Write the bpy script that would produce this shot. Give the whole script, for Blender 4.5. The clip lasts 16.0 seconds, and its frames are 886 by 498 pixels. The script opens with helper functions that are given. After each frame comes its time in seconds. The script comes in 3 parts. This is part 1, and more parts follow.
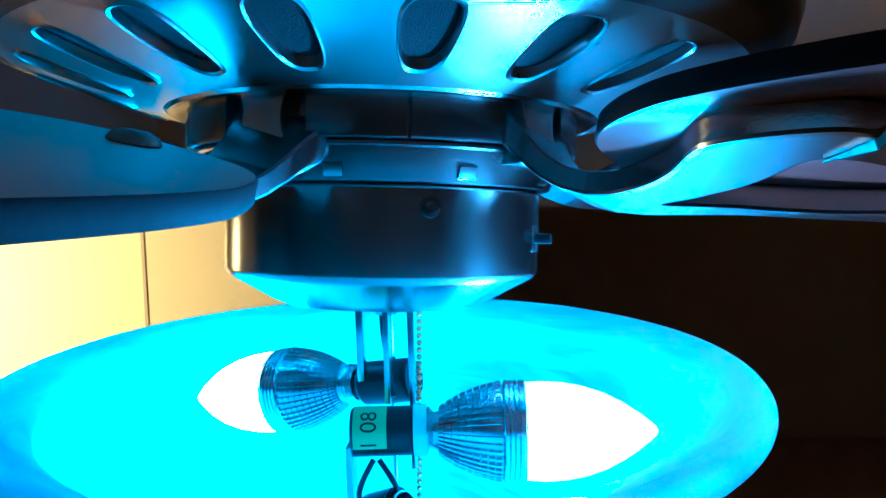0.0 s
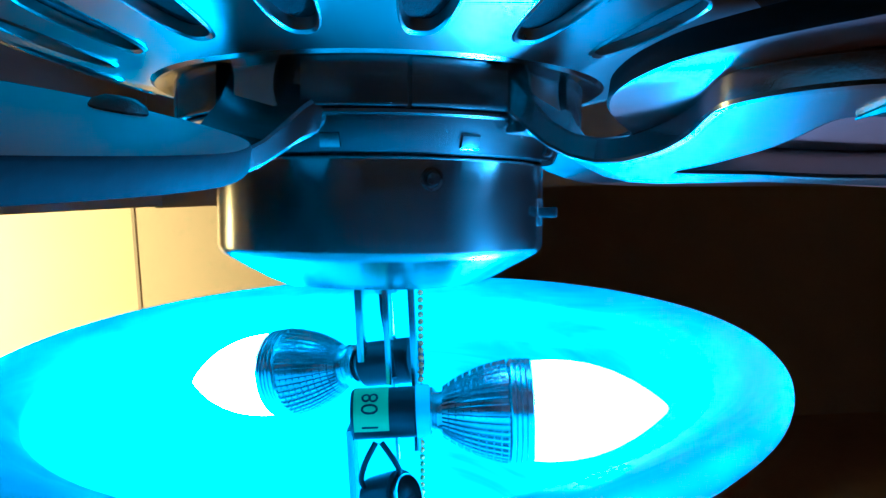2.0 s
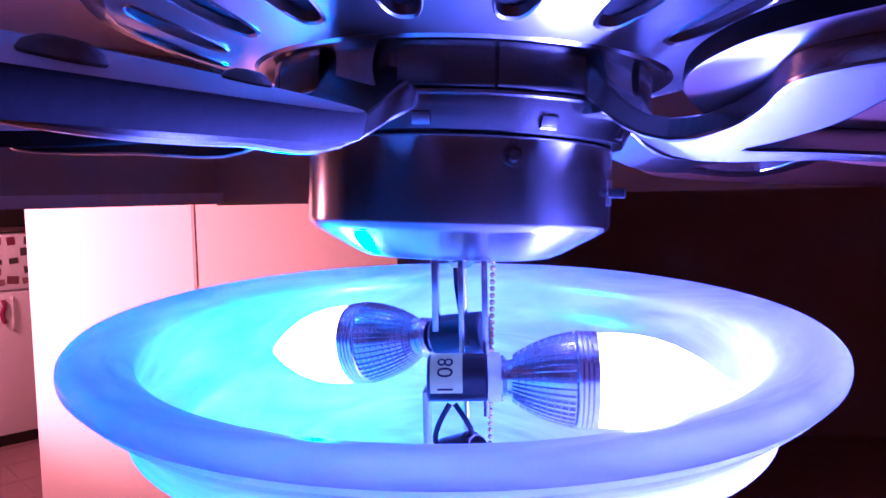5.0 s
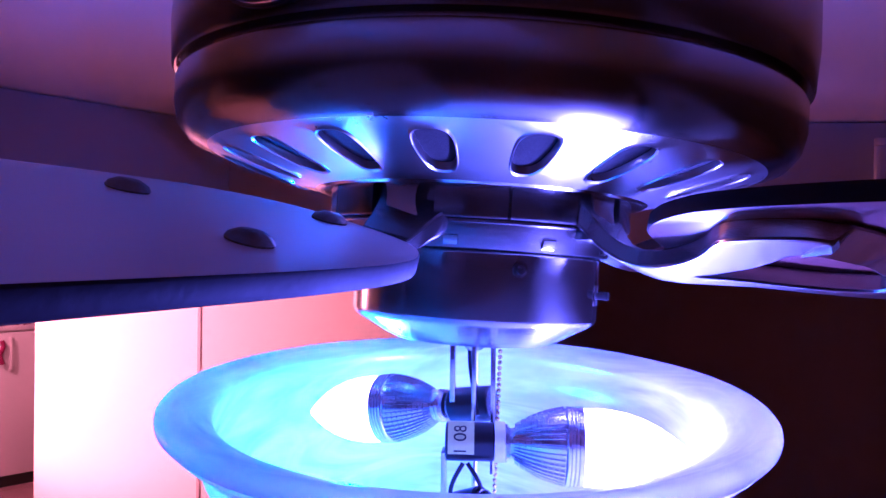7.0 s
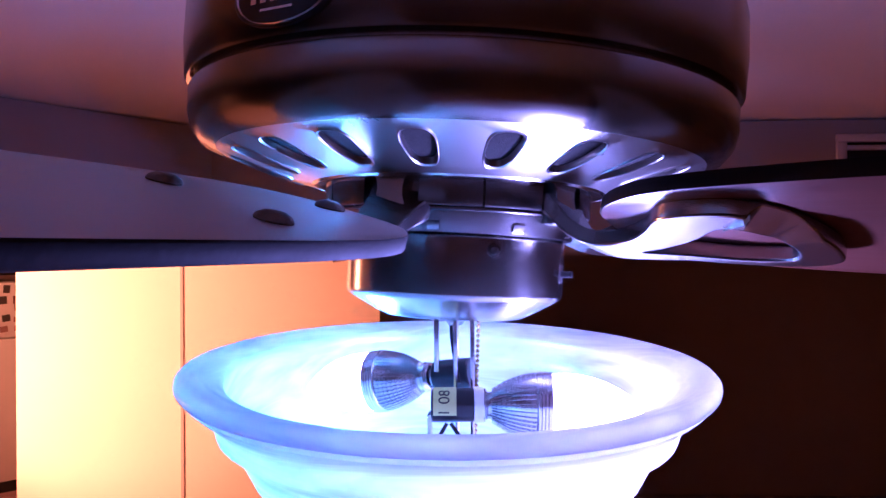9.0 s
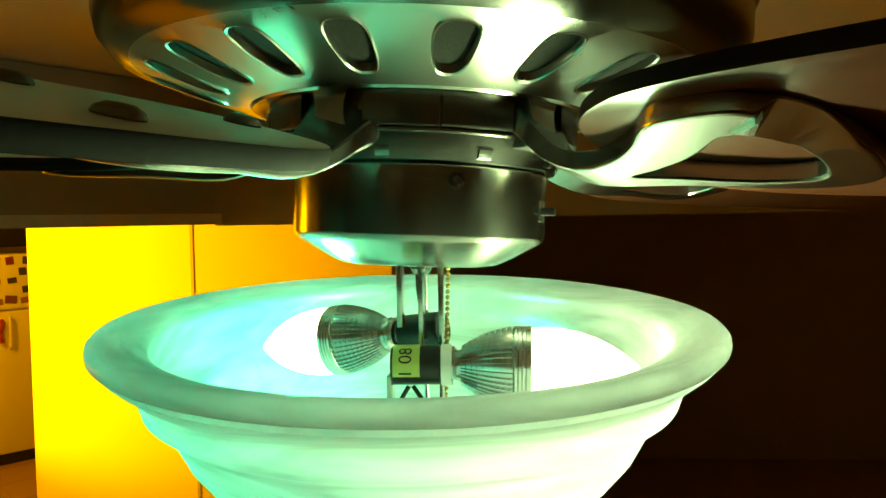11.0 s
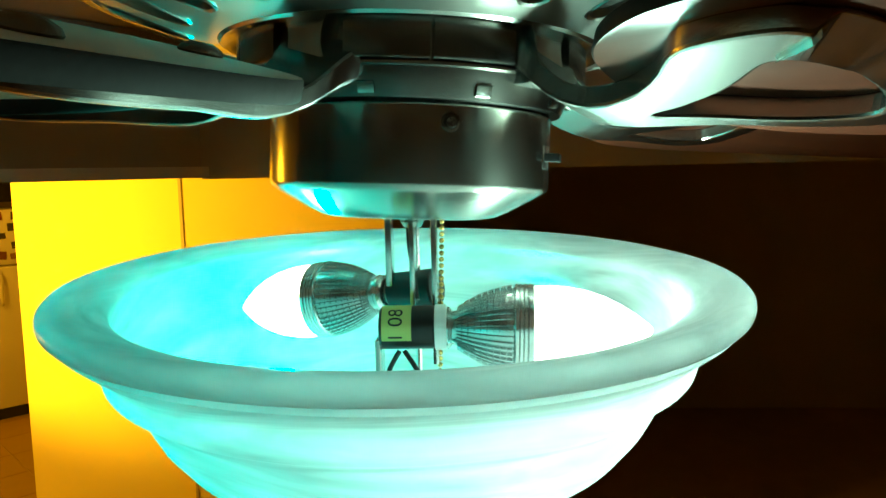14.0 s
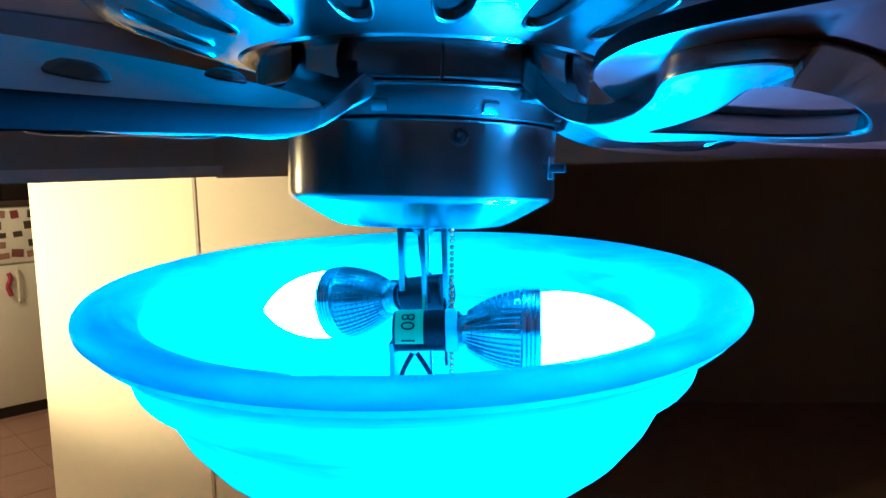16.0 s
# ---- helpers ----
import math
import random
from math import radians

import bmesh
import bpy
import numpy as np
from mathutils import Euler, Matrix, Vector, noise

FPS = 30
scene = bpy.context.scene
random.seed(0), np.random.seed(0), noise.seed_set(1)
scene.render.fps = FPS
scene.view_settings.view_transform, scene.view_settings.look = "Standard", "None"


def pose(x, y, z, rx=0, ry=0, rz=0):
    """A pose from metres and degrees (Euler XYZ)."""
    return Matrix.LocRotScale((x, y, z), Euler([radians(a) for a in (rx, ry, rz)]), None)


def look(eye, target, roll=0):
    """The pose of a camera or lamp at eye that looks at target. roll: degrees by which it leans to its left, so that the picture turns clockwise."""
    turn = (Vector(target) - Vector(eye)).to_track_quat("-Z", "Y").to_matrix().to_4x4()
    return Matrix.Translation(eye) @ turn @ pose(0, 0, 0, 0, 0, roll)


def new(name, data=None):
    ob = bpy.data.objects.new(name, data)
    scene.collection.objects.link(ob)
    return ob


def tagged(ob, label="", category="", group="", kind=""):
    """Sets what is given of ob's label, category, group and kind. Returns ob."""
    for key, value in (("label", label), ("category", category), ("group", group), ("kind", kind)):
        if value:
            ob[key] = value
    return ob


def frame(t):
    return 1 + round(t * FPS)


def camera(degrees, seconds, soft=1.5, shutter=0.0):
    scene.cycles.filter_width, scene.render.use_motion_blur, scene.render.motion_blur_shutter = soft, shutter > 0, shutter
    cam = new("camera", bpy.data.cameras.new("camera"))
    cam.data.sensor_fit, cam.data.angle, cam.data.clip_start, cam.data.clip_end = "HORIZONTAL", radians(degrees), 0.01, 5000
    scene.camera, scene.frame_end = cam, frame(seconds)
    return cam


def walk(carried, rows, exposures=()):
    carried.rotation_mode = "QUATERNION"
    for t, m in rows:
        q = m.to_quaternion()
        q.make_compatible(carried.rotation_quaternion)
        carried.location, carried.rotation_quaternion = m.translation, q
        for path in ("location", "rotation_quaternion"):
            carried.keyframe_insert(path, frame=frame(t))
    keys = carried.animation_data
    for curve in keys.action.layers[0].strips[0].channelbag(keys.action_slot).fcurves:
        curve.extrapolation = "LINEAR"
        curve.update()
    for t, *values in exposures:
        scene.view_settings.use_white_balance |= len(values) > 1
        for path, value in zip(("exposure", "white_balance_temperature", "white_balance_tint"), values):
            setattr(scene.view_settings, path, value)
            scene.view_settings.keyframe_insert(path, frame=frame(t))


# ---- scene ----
cam = camera(61.8, 16.0)
# seconds, place in metres, yaw (to the left), pitch (up), roll
ROWS = [
    (0.0, 0.0316, -0.3015, 2.1072, 1.49, -3.53, -1.83),
    (0.5, 0.0346, -0.3076, 2.1033, 1.13, -3.97, -1.51),
    (1.0, 0.0304, -0.3075, 2.1003, 0.82, -4.15, -1.34),
    (1.5, 0.0238, -0.2962, 2.1003, 1.07, -4.49, -1.87),
    (2.0, 0.0281, -0.2917, 2.1037, 1.01, -4.85, -2.50),
    (2.5, 0.0331, -0.2947, 2.0999, 1.12, -4.89, -2.39),
    (3.0, 0.0354, -0.3027, 2.0963, 1.68, -5.36, -1.88),
    (3.5, 0.0264, -0.3141, 2.0939, 3.54, -4.62, -1.26),
    (3.7, 0.0209, -0.3121, 2.0935, 4.32, -4.66, -1.22),
    (5.8, 0.0159, -0.3162, 2.0933, 4.97, -2.55, -1.35),
    (6.0, 0.0147, -0.3216, 2.0971, 5.90, 1.12, -0.57),
    (6.5, 0.0126, -0.3384, 2.1062, 4.48, 0.91, -0.13),
    (7.0, 0.0134, -0.3853, 2.1152, 4.52, -0.07, 0.55),
    (7.5, 0.0186, -0.4427, 2.1139, 4.01, 0.77, 0.68),
    (8.0, 0.0152, -0.4731, 2.1131, 3.51, 1.23, 0.32),
    (8.5, 0.0113, -0.4691, 2.1075, 3.37, 0.91, 0.36),
    (9.0, 0.0151, -0.4332, 2.1067, 2.94, 0.05, -0.34),
    (9.5, 0.0221, -0.3788, 2.1018, 3.14, -2.36, -1.11),
    (9.7, 0.0324, -0.3704, 2.1003, 4.20, -3.03, -0.69),
    (11.8, 0.0402, -0.3724, 2.0878, 4.44, -2.12, -1.05),
    (12.0, 0.0392, -0.3677, 2.0912, 4.71, -3.23, -0.84),
    (12.5, 0.0420, -0.3675, 2.0909, 5.16, -3.87, -0.88),
    (13.0, 0.0436, -0.3604, 2.0876, 5.26, -4.33, -1.08),
    (13.5, 0.0446, -0.3461, 2.0855, 4.27, -5.51, -1.20),
    (14.0, 0.0370, -0.3379, 2.0881, 3.98, -6.04, -1.32),
    (14.5, 0.0420, -0.3388, 2.0900, 3.30, -5.61, -1.80),
    (15.0, 0.0452, -0.3476, 2.0890, 4.02, -5.42, -1.29),
    (15.5, 0.0418, -0.3428, 2.0913, 4.43, -5.85, -1.09),
    (16.0, 0.0389, -0.3524, 2.0951, 4.92, -6.41, -1.68),
]


def aim(yaw, pitch, roll):
    """The turn of a camera that looks along +y, turned to the left, raised and rolled."""
    return pose(0, 0, 0, 0, 0, yaw) @ pose(0, 0, 0, 90 + pitch) @ pose(0, 0, 0, 0, 0, roll)


EXPOSURES = [(0.0, -0.2, 2860, -6), (4.2, -0.2, 2860, -6), (5.2, -0.45, 4540, 153), (6.6, -0.25, 4540, 153), (8.7, 0.05, 4540, 153), (9.0, 0.0, 4900, 122), (9.15, -0.15, 26000, -46),
             (13.85, -0.35, 26000, -46), (14.0, -0.3, 7000, -40), (14.15, -0.27, 2790, 2), (16.0, -0.27, 2790, 2)]
walk(cam, [(t, Matrix.Translation((x, y, z)) @ aim(a, p, r)) for t, x, y, z, a, p, r in ROWS], EXPOSURES)

# ---- light: two coloured LED candles in the bowl, a warm kitchen lamp beyond the opening ----
world = bpy.data.worlds.new("night")
world.use_nodes = True
world.node_tree.nodes["Background"].inputs[0].default_value = (0.02, 0.02, 0.03, 1)
world.node_tree.nodes["Background"].inputs[1].default_value = 0.2
scene.world = world
LED_LEFT, LED_RIGHT, LED_POWER = (0.008, 0.240, 0.262), (0.178, 0.245, 0.265), 10.5
KITCHEN_LIGHT = (1.000, 0.385, 0.030)


def lamp(name, kind, at, watts, colour, size=0.1, target=None):
    data = bpy.data.lights.new(name, kind)
    data.energy, data.color = watts, colour
    if kind == "AREA":
        data.size = size
    else:
        data.shadow_soft_size = size
    ob = new(name, data)
    ob.matrix_world = look(at, target) if target else Matrix.Translation(at)
    return ob


near = lamp("kitchen_light", "SPOT", (-2.55, 1.45, 1.78), 430.0, KITCHEN_LIGHT, 0.10, (-1.78, 2.63, 1.75))
near.data.spot_size, near.data.spot_blend = radians(66), 0.6
lamp("kitchen_light", "POINT", (-2.55, 1.45, 1.78), 92.0, KITCHEN_LIGHT, 0.10)
lamp("kitchen_light", "POINT", (-4.3, 4.3, 2.32), 75.0, KITCHEN_LIGHT, 0.12)


# ---- materials ----
def material(name, base, rough=0.5, metal=0.0, spread=0.12, scale=40.0, bump=0.1, fine=400.0, stretch=(1, 1, 1), **more):
    """A surface whose colour varies at two scales, with fine relief."""
    m = bpy.data.materials.new(name)
    m.use_nodes = True
    n, l = m.node_tree.nodes, m.node_tree.links
    p = n["Principled BSDF"]
    p.inputs["Roughness"].default_value, p.inputs["Metallic"].default_value = rough, metal
    for key, value in more.items():
        p.inputs[key.replace("_", " ")].default_value = value
    at = n.new("ShaderNodeTexCoord")
    mp = n.new("ShaderNodeMapping")
    mp.inputs["Scale"].default_value = stretch
    l.new(at.outputs["Object"], mp.inputs["Vector"])
    big, small = n.new("ShaderNodeTexNoise"), n.new("ShaderNodeTexNoise")
    for node, s in ((big, scale), (small, fine)):
        node.inputs["Scale"].default_value, node.inputs["Detail"].default_value = s, 4
        l.new(mp.outputs["Vector"], node.inputs["Vector"])
    mix = n.new("ShaderNodeMix")
    mix.data_type = "RGBA"
    mix.inputs[6].default_value = (*[c * (1 - spread) for c in base], 1)
    mix.inputs[7].default_value = (*[min(1, c * (1 + spread)) for c in base], 1)
    add = n.new("ShaderNodeMath")
    add.operation = "MULTIPLY_ADD"
    add.inputs[1].default_value, add.inputs[2].default_value = 0.4, 0.0
    l.new(small.outputs["Fac"], add.inputs[0])
    s2 = n.new("ShaderNodeMath")
    s2.operation = "MULTIPLY_ADD"
    s2.inputs[1].default_value = 0.6
    l.new(big.outputs["Fac"], s2.inputs[0])
    l.new(add.outputs[0], s2.inputs[2])
    l.new(s2.outputs[0], mix.inputs[0])
    l.new(mix.outputs[2], p.inputs["Base Color"])
    rr = n.new("ShaderNodeMapRange")
    sway = 0.2 if metal < 0.5 else 0.08
    rr.inputs[3].default_value, rr.inputs[4].default_value = max(0.02, rough * (1 - sway)), min(1, rough * (1 + sway))
    l.new(s2.outputs[0], rr.inputs[0])
    l.new(rr.outputs[0], p.inputs["Roughness"])
    b = n.new("ShaderNodeBump")
    b.inputs["Strength"].default_value, b.inputs["Distance"].default_value = bump, 0.001
    l.new(small.outputs["Fac"], b.inputs["Height"])
    l.new(b.outputs[0], p.inputs["Normal"])
    return m


def wood(name, dark, light, scale, rough=0.35):
    m = material(name, dark, rough, scale=scale, fine=scale * 4, stretch=(0.06, 1, 1), bump=0.05)
    n = m.node_tree.nodes
    for node in n:
        if node.type == "MIX":
            node.inputs[6].default_value, node.inputs[7].default_value = (*dark, 1), (*light, 1)
    return m


def turned(m, amount):
    """Brushed round the object's own upright axis."""
    n, l = m.node_tree.nodes, m.node_tree.links
    t = n.new("ShaderNodeTangent")
    t.direction_type, t.axis = "RADIAL", "Z"
    p = n["Principled BSDF"]
    p.inputs["Anisotropic"].default_value, p.inputs["Anisotropic Rotation"].default_value = amount, 0.25
    l.new(t.outputs[0], p.inputs["Tangent"])
    return m


NICKEL = turned(material("brushed_nickel", (0.42, 0.40, 0.37), 0.22, 1.0, 0.03, 120, 0.002, 600, (0.03, 0.03, 1)), 0.75)
NICKEL_DARK = turned(material("brushed_pewter", (0.26, 0.245, 0.23), 0.24, 1.0, 0.03, 120, 0.002, 600, (0.03, 0.03, 1)), 0.7)
VENT_METAL = material("satin_nickel", (0.46, 0.44, 0.41), 0.28, 1.0, 0.04, 25, 0.01, 300)
CAST = material("cast_pewter", (0.40, 0.39, 0.37), 0.24, 1.0, 0.14, 60, 0.06, 1400)
STEEL = material("zinc_steel", (0.70, 0.70, 0.68), 0.25, 1.0, 0.1, 90, 0.05)
ALU = material("turned_aluminium", (0.72, 0.72, 0.72), 0.25, 1.0, 0.06, 80, 0.05)
FILTER = material("dark_mesh", (0.040, 0.038, 0.036), 0.95, 0.0, 0.6, 700, 0.9, 2500, Specular_IOR_Level=0.05)
BLACK = material("black_plastic", (0.012, 0.012, 0.013), 0.35, 0, 0.2, 80, 0.05)
WIRE = material("black_wire", (0.01, 0.01, 0.01), 0.45, 0, 0.2, 80, 0.05)
PAPER = material("label_paper", (0.50, 0.56, 0.18), 0.6, 0, 0.05, 200, 0.05)
INK = material("label_ink", (0.02, 0.02, 0.02), 0.6, 0, 0.1, 200, 0.0)
CLEAR_RING = material("milky_plastic", (0.75, 0.77, 0.78), 0.4, 0, 0.05, 80, 0.02)
BLADE_TOP = wood("pale_maple_face", (0.42, 0.38, 0.33), (0.52, 0.48, 0.42), 60, 0.45)
BLADE_UNDER = wood("cherry_face", (0.050, 0.013, 0.008), (0.125, 0.034, 0.017), 60, 0.33)
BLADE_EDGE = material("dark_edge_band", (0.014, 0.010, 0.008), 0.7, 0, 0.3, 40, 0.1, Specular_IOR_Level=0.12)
BRONZE = material("dusty_bolt", (0.16, 0.13, 0.10), 0.55, 0.7, 0.4, 150, 0.5)
WALL = material("matt_wall_paint", (0.42, 0.37, 0.33), 0.85, 0, 0.05, 3, 0.25, 350)
# made-up dark colour for unseen walls, so the metal reflects less kitchen light
WALL_UNSEEN = material("unseen_light_absorber", (0.11, 0.10, 0.10), 0.85, 0, 0.06, 3, 0.25, 350)
WALL_PALE = material("cream_wall_paint", (0.76, 0.67, 0.45), 0.8, 0, 0.04, 3, 0.2, 350)
CEILING = material("ceiling_paint", (0.88, 0.85, 0.82), 0.9, 0, 0.05, 3, 0.5, 220)
TRIM = material("painted_trim", (0.80, 0.76, 0.70), 0.5, 0, 0.05, 8, 0.05)
FLOOR = material("tan_floor", (0.40, 0.29, 0.19), 0.5, 0, 0.25, 6, 0.1)
TILE = material("tan_tile", (0.34, 0.21, 0.12), 0.4, 0, 0.25, 7, 0.08)
WHITE_ENAMEL = material("white_enamel", (0.78, 0.75, 0.70), 0.35, 0, 0.03, 5, 0.05)
GREY_VENT = material("painted_vent", (0.62, 0.58, 0.54), 0.5, 0, 0.05, 30, 0.05)
DARK = material("duct_shade", (0.01, 0.01, 0.01), 0.9, 0, 0.2, 30, 0.05)
BRASS = material("brass", (0.75, 0.52, 0.20), 0.25, 1.0, 0.1, 60, 0.05)
EMBLEM_INK = material("emblem_enamel", (0.01, 0.01, 0.012), 0.3, 0, 0.2, 60, 0.02)


def led(name, power):
    """A frosted globe, glowing evenly."""
    m = bpy.data.materials.new(name)
    m.use_nodes = True
    p = m.node_tree.nodes["Principled BSDF"]
    p.inputs["Base Color"].default_value = (0.8, 0.8, 0.8, 1)
    p.inputs["Emission Color"].default_value = (1, 1, 1, 1)
    p.inputs["Emission Strength"].default_value = power
    return m


def frosted(name):
    """Alabaster glass: white, cloudy, lets light through scattered, with a soft gloss."""
    m = bpy.data.materials.new(name)
    m.use_nodes = True
    n, l = m.node_tree.nodes, m.node_tree.links
    n.remove(n["Principled BSDF"])
    out = n["Material Output"]
    at, cloud, ramp = n.new("ShaderNodeTexCoord"), n.new("ShaderNodeTexNoise"), n.new("ShaderNodeValToRGB")
    cloud.inputs["Scale"].default_value, cloud.inputs["Detail"].default_value, cloud.inputs["Distortion"].default_value = 7, 3, 2.5
    # swirls that run round the bowl
    flat, size, ring, high, join = (n.new("ShaderNode" + k) for k in ("VectorMath", "VectorMath", "VectorMath", "Math", "CombineXYZ"))
    split, around = n.new("ShaderNodeSeparateXYZ"), n.new("ShaderNodeVectorMath")
    flat.operation, size.operation, ring.operation, around.operation = "MULTIPLY", "LENGTH", "NORMALIZE", "MULTIPLY_ADD"
    flat.inputs[1].default_value = (1, 1, 0)
    l.new(at.outputs["Object"], flat.inputs[0])
    l.new(flat.outputs[0], size.inputs[0])
    l.new(flat.outputs[0], ring.inputs[0])
    l.new(at.outputs["Object"], split.inputs[0])
    high.operation = "ADD"
    l.new(split.outputs["Z"], high.inputs[0])
    l.new(size.outputs["Value"], high.inputs[1])
    l.new(high.outputs[0], join.inputs["Z"])
    around.inputs[1].default_value = (0.13, 0.13, 0.13)
    stretch = n.new("ShaderNodeVectorMath")
    stretch.operation = "SCALE"
    stretch.inputs["Scale"].default_value = 4.0
    l.new(join.outputs[0], stretch.inputs[0])
    l.new(ring.outputs[0], around.inputs[0])
    l.new(stretch.outputs[0], around.inputs[2])
    l.new(around.outputs[0], cloud.inputs["Vector"])
    ramp.color_ramp.elements[0].position, ramp.color_ramp.elements[1].position = 0.30, 0.64
    ramp.color_ramp.elements[0].color, ramp.color_ramp.elements[1].color = (0.50, 0.505, 0.51, 1), (0.82, 0.825, 0.83, 1)
    l.new(cloud.outputs["Fac"], ramp.inputs[0])
    dif, tra, glo, m1, m2 = (n.new("ShaderNode" + k) for k in ("BsdfDiffuse", "BsdfTranslucent", "BsdfGlossy", "MixShader", "MixShader"))
    l.new(ramp.outputs[0], dif.inputs[0])
    l.new(ramp.outputs[0], tra.inputs[0])
    glo.inputs["Roughness"].default_value = 0.25
    m1.inputs[0].default_value = 0.84
    l.new(dif.outputs[0], m1.inputs[1])
    l.new(tra.outputs[0], m1.inputs[2])
    m2.inputs[0].default_value = 0.045
    l.new(m1.outputs[0], m2.inputs[1])
    l.new(glo.outputs[0], m2.inputs[2])
    l.new(m2.outputs[0], out.inputs[0])
    return m


GLOBE = led("led_globe", 12.0)
ALABASTER = frosted("alabaster_glass")


# ---- building helpers ----
def mesh_of(bm, name, mats, smooth=35):
    bmesh.ops.recalc_face_normals(bm, faces=bm.faces)
    me = bpy.data.meshes.new(name)
    bm.to_mesh(me)
    bm.free()
    for m in mats if isinstance(mats, (list, tuple)) else [mats]:
        me.materials.append(m)
    if smooth:
        me.shade_smooth()
        me.set_sharp_from_angle(angle=radians(smooth))
    return me


def part(name, bm, mats, parent=None, label="", m=None, smooth=35):
    ob = new(name, mesh_of(bm, name, mats, smooth))
    if m is not None:
        ob.matrix_local = m
    ob.parent = parent
    return tagged(ob, label)


def thing(name, label, category, m=None, group="", kind=""):
    ob = new(name)
    ob.empty_display_size = 0.05
    if m is not None:
        ob.matrix_local = m
    return tagged(ob, label, category, group, kind)


def lathe(profile, steps=64, closed=False, turn=360.0):
    """A turned body from (radius, height) pairs."""
    bm = bmesh.new()
    full = turn >= 360
    rings = []
    for k in range(steps if full else steps + 1):
        a = radians(turn) * k / steps
        rings.append([bm.verts.new((r * math.cos(a), r * math.sin(a), z)) for r, z in profile])
    pairs = len(rings) if full else len(rings) - 1
    for k in range(pairs):
        a, b = rings[k], rings[(k + 1) % len(rings)]
        for j in range(len(profile) if closed else len(profile) - 1):
            j2 = (j + 1) % len(profile)
            bm.faces.new((a[j], b[j], b[j2], a[j2]))
    bmesh.ops.remove_doubles(bm, verts=bm.verts, dist=1e-6)
    return bm


def box(x0, y0, z0, x1, y1, z1, bevel=0.0):
    bm = bmesh.new()
    bmesh.ops.create_cube(bm, size=1)
    for v in bm.verts:
        v.co = Vector((x0 + (v.co.x + 0.5) * (x1 - x0), y0 + (v.co.y + 0.5) * (y1 - y0), z0 + (v.co.z + 0.5) * (z1 - z0)))
    if bevel:
        bmesh.ops.bevel(bm, geom=bm.edges[:], offset=bevel, segments=2, affect="EDGES", profile=0.5)
    return bm


def tube(points, radius, sides=10):
    """A round rod along a smooth line of points."""
    bm = bmesh.new()
    pts = [Vector(p) for p in points]
    fine = []
    for i in range(len(pts) - 1):
        a, b, c, d = pts[max(i - 1, 0)], pts[i], pts[i + 1], pts[min(i + 2, len(pts) - 1)]
        for k in range(6):
            t = k / 6
            fine.append(0.5 * ((2 * b) + (c - a) * t + (2 * a - 5 * b + 4 * c - d) * t * t + (3 * b - a - 3 * c + d) * t ** 3))
    fine.append(pts[-1])
    rings, up = [], Vector((0.13, 0.2, 1)).normalized()
    for i, p in enumerate(fine):
        way = (fine[min(i + 1, len(fine) - 1)] - fine[max(i - 1, 0)]).normalized()
        u = way.cross(up)
        u = (u if u.length > 0.05 else way.cross(Vector((1, 0, 0)))).normalized()
        v = u.cross(way)
        rings.append([bm.verts.new(p + radius * (math.cos(2 * math.pi * k / sides) * u + math.sin(2 * math.pi * k / sides) * v)) for k in range(sides)])
    for a, b in zip(rings, rings[1:]):
        for k in range(sides):
            bm.faces.new((a[k], a[(k + 1) % sides], b[(k + 1) % sides], b[k]))
    bm.faces.new(rings[0])
    bm.faces.new(rings[-1])
    return bm


def slab(outline, top, bottom, bend=None, rim=0.0015):
    """A plate from an outline of (u, v), with eased edges; bend(u, v) lifts it."""
    bm = bmesh.new()
    c = Vector((sum(p[0] for p in outline) / len(outline), sum(p[1] for p in outline) / len(outline)))
    lift = bend or (lambda u, v: 0.0)
    rings = []
    for inset, z in ((rim, bottom), (0, bottom + rim), (0, top - rim), (rim, top)):
        ring = []
        for u, v in outline:
            d = c - Vector((u, v))
            w = Vector((u, v)) + d.normalized() * inset
            ring.append(bm.verts.new((w.x, w.y, z + lift(w.x, w.y))))
        rings.append(ring)
    n = len(outline)
    for a, b in zip(rings, rings[1:]):
        for k in range(n):
            bm.faces.new((a[k], a[(k + 1) % n], b[(k + 1) % n], b[k]))
    return bm, rings


def axis_pose(at, way):
    """A pose whose +z points along way."""
    return Matrix.Translation(at) @ Vector(way).to_track_quat("Z", "Y").to_matrix().to_4x4()


# ---- the room ----
CEIL = 2.44


def structure(name, bm, mat, label, category, smooth=0):
    ob = new(name, mesh_of(bm, name, mat, smooth))
    return tagged(ob, label, category, "", "structure")


def wall_between(name, a, b, z0, z1, thick, mat, label):
    """An upright wall from a to b in plan, thick to its left-hand side."""
    a, b = Vector(a), Vector(b)
    d = (b - a).normalized()
    n = Vector((-d.y, d.x)) * thick
    bm = bmesh.new()
    low = [bm.verts.new((p.x, p.y, z0)) for p in (a, b, b + n, a + n)]
    high = [bm.verts.new((p.x, p.y, z1)) for p in (a, b, b + n, a + n)]
    bm.faces.new(low)
    bm.faces.new(high)
    for k in range(4):
        bm.faces.new((low[k], low[(k + 1) % 4], high[(k + 1) % 4], high[k]))
    return structure(name, bm, mat, label, "wall")


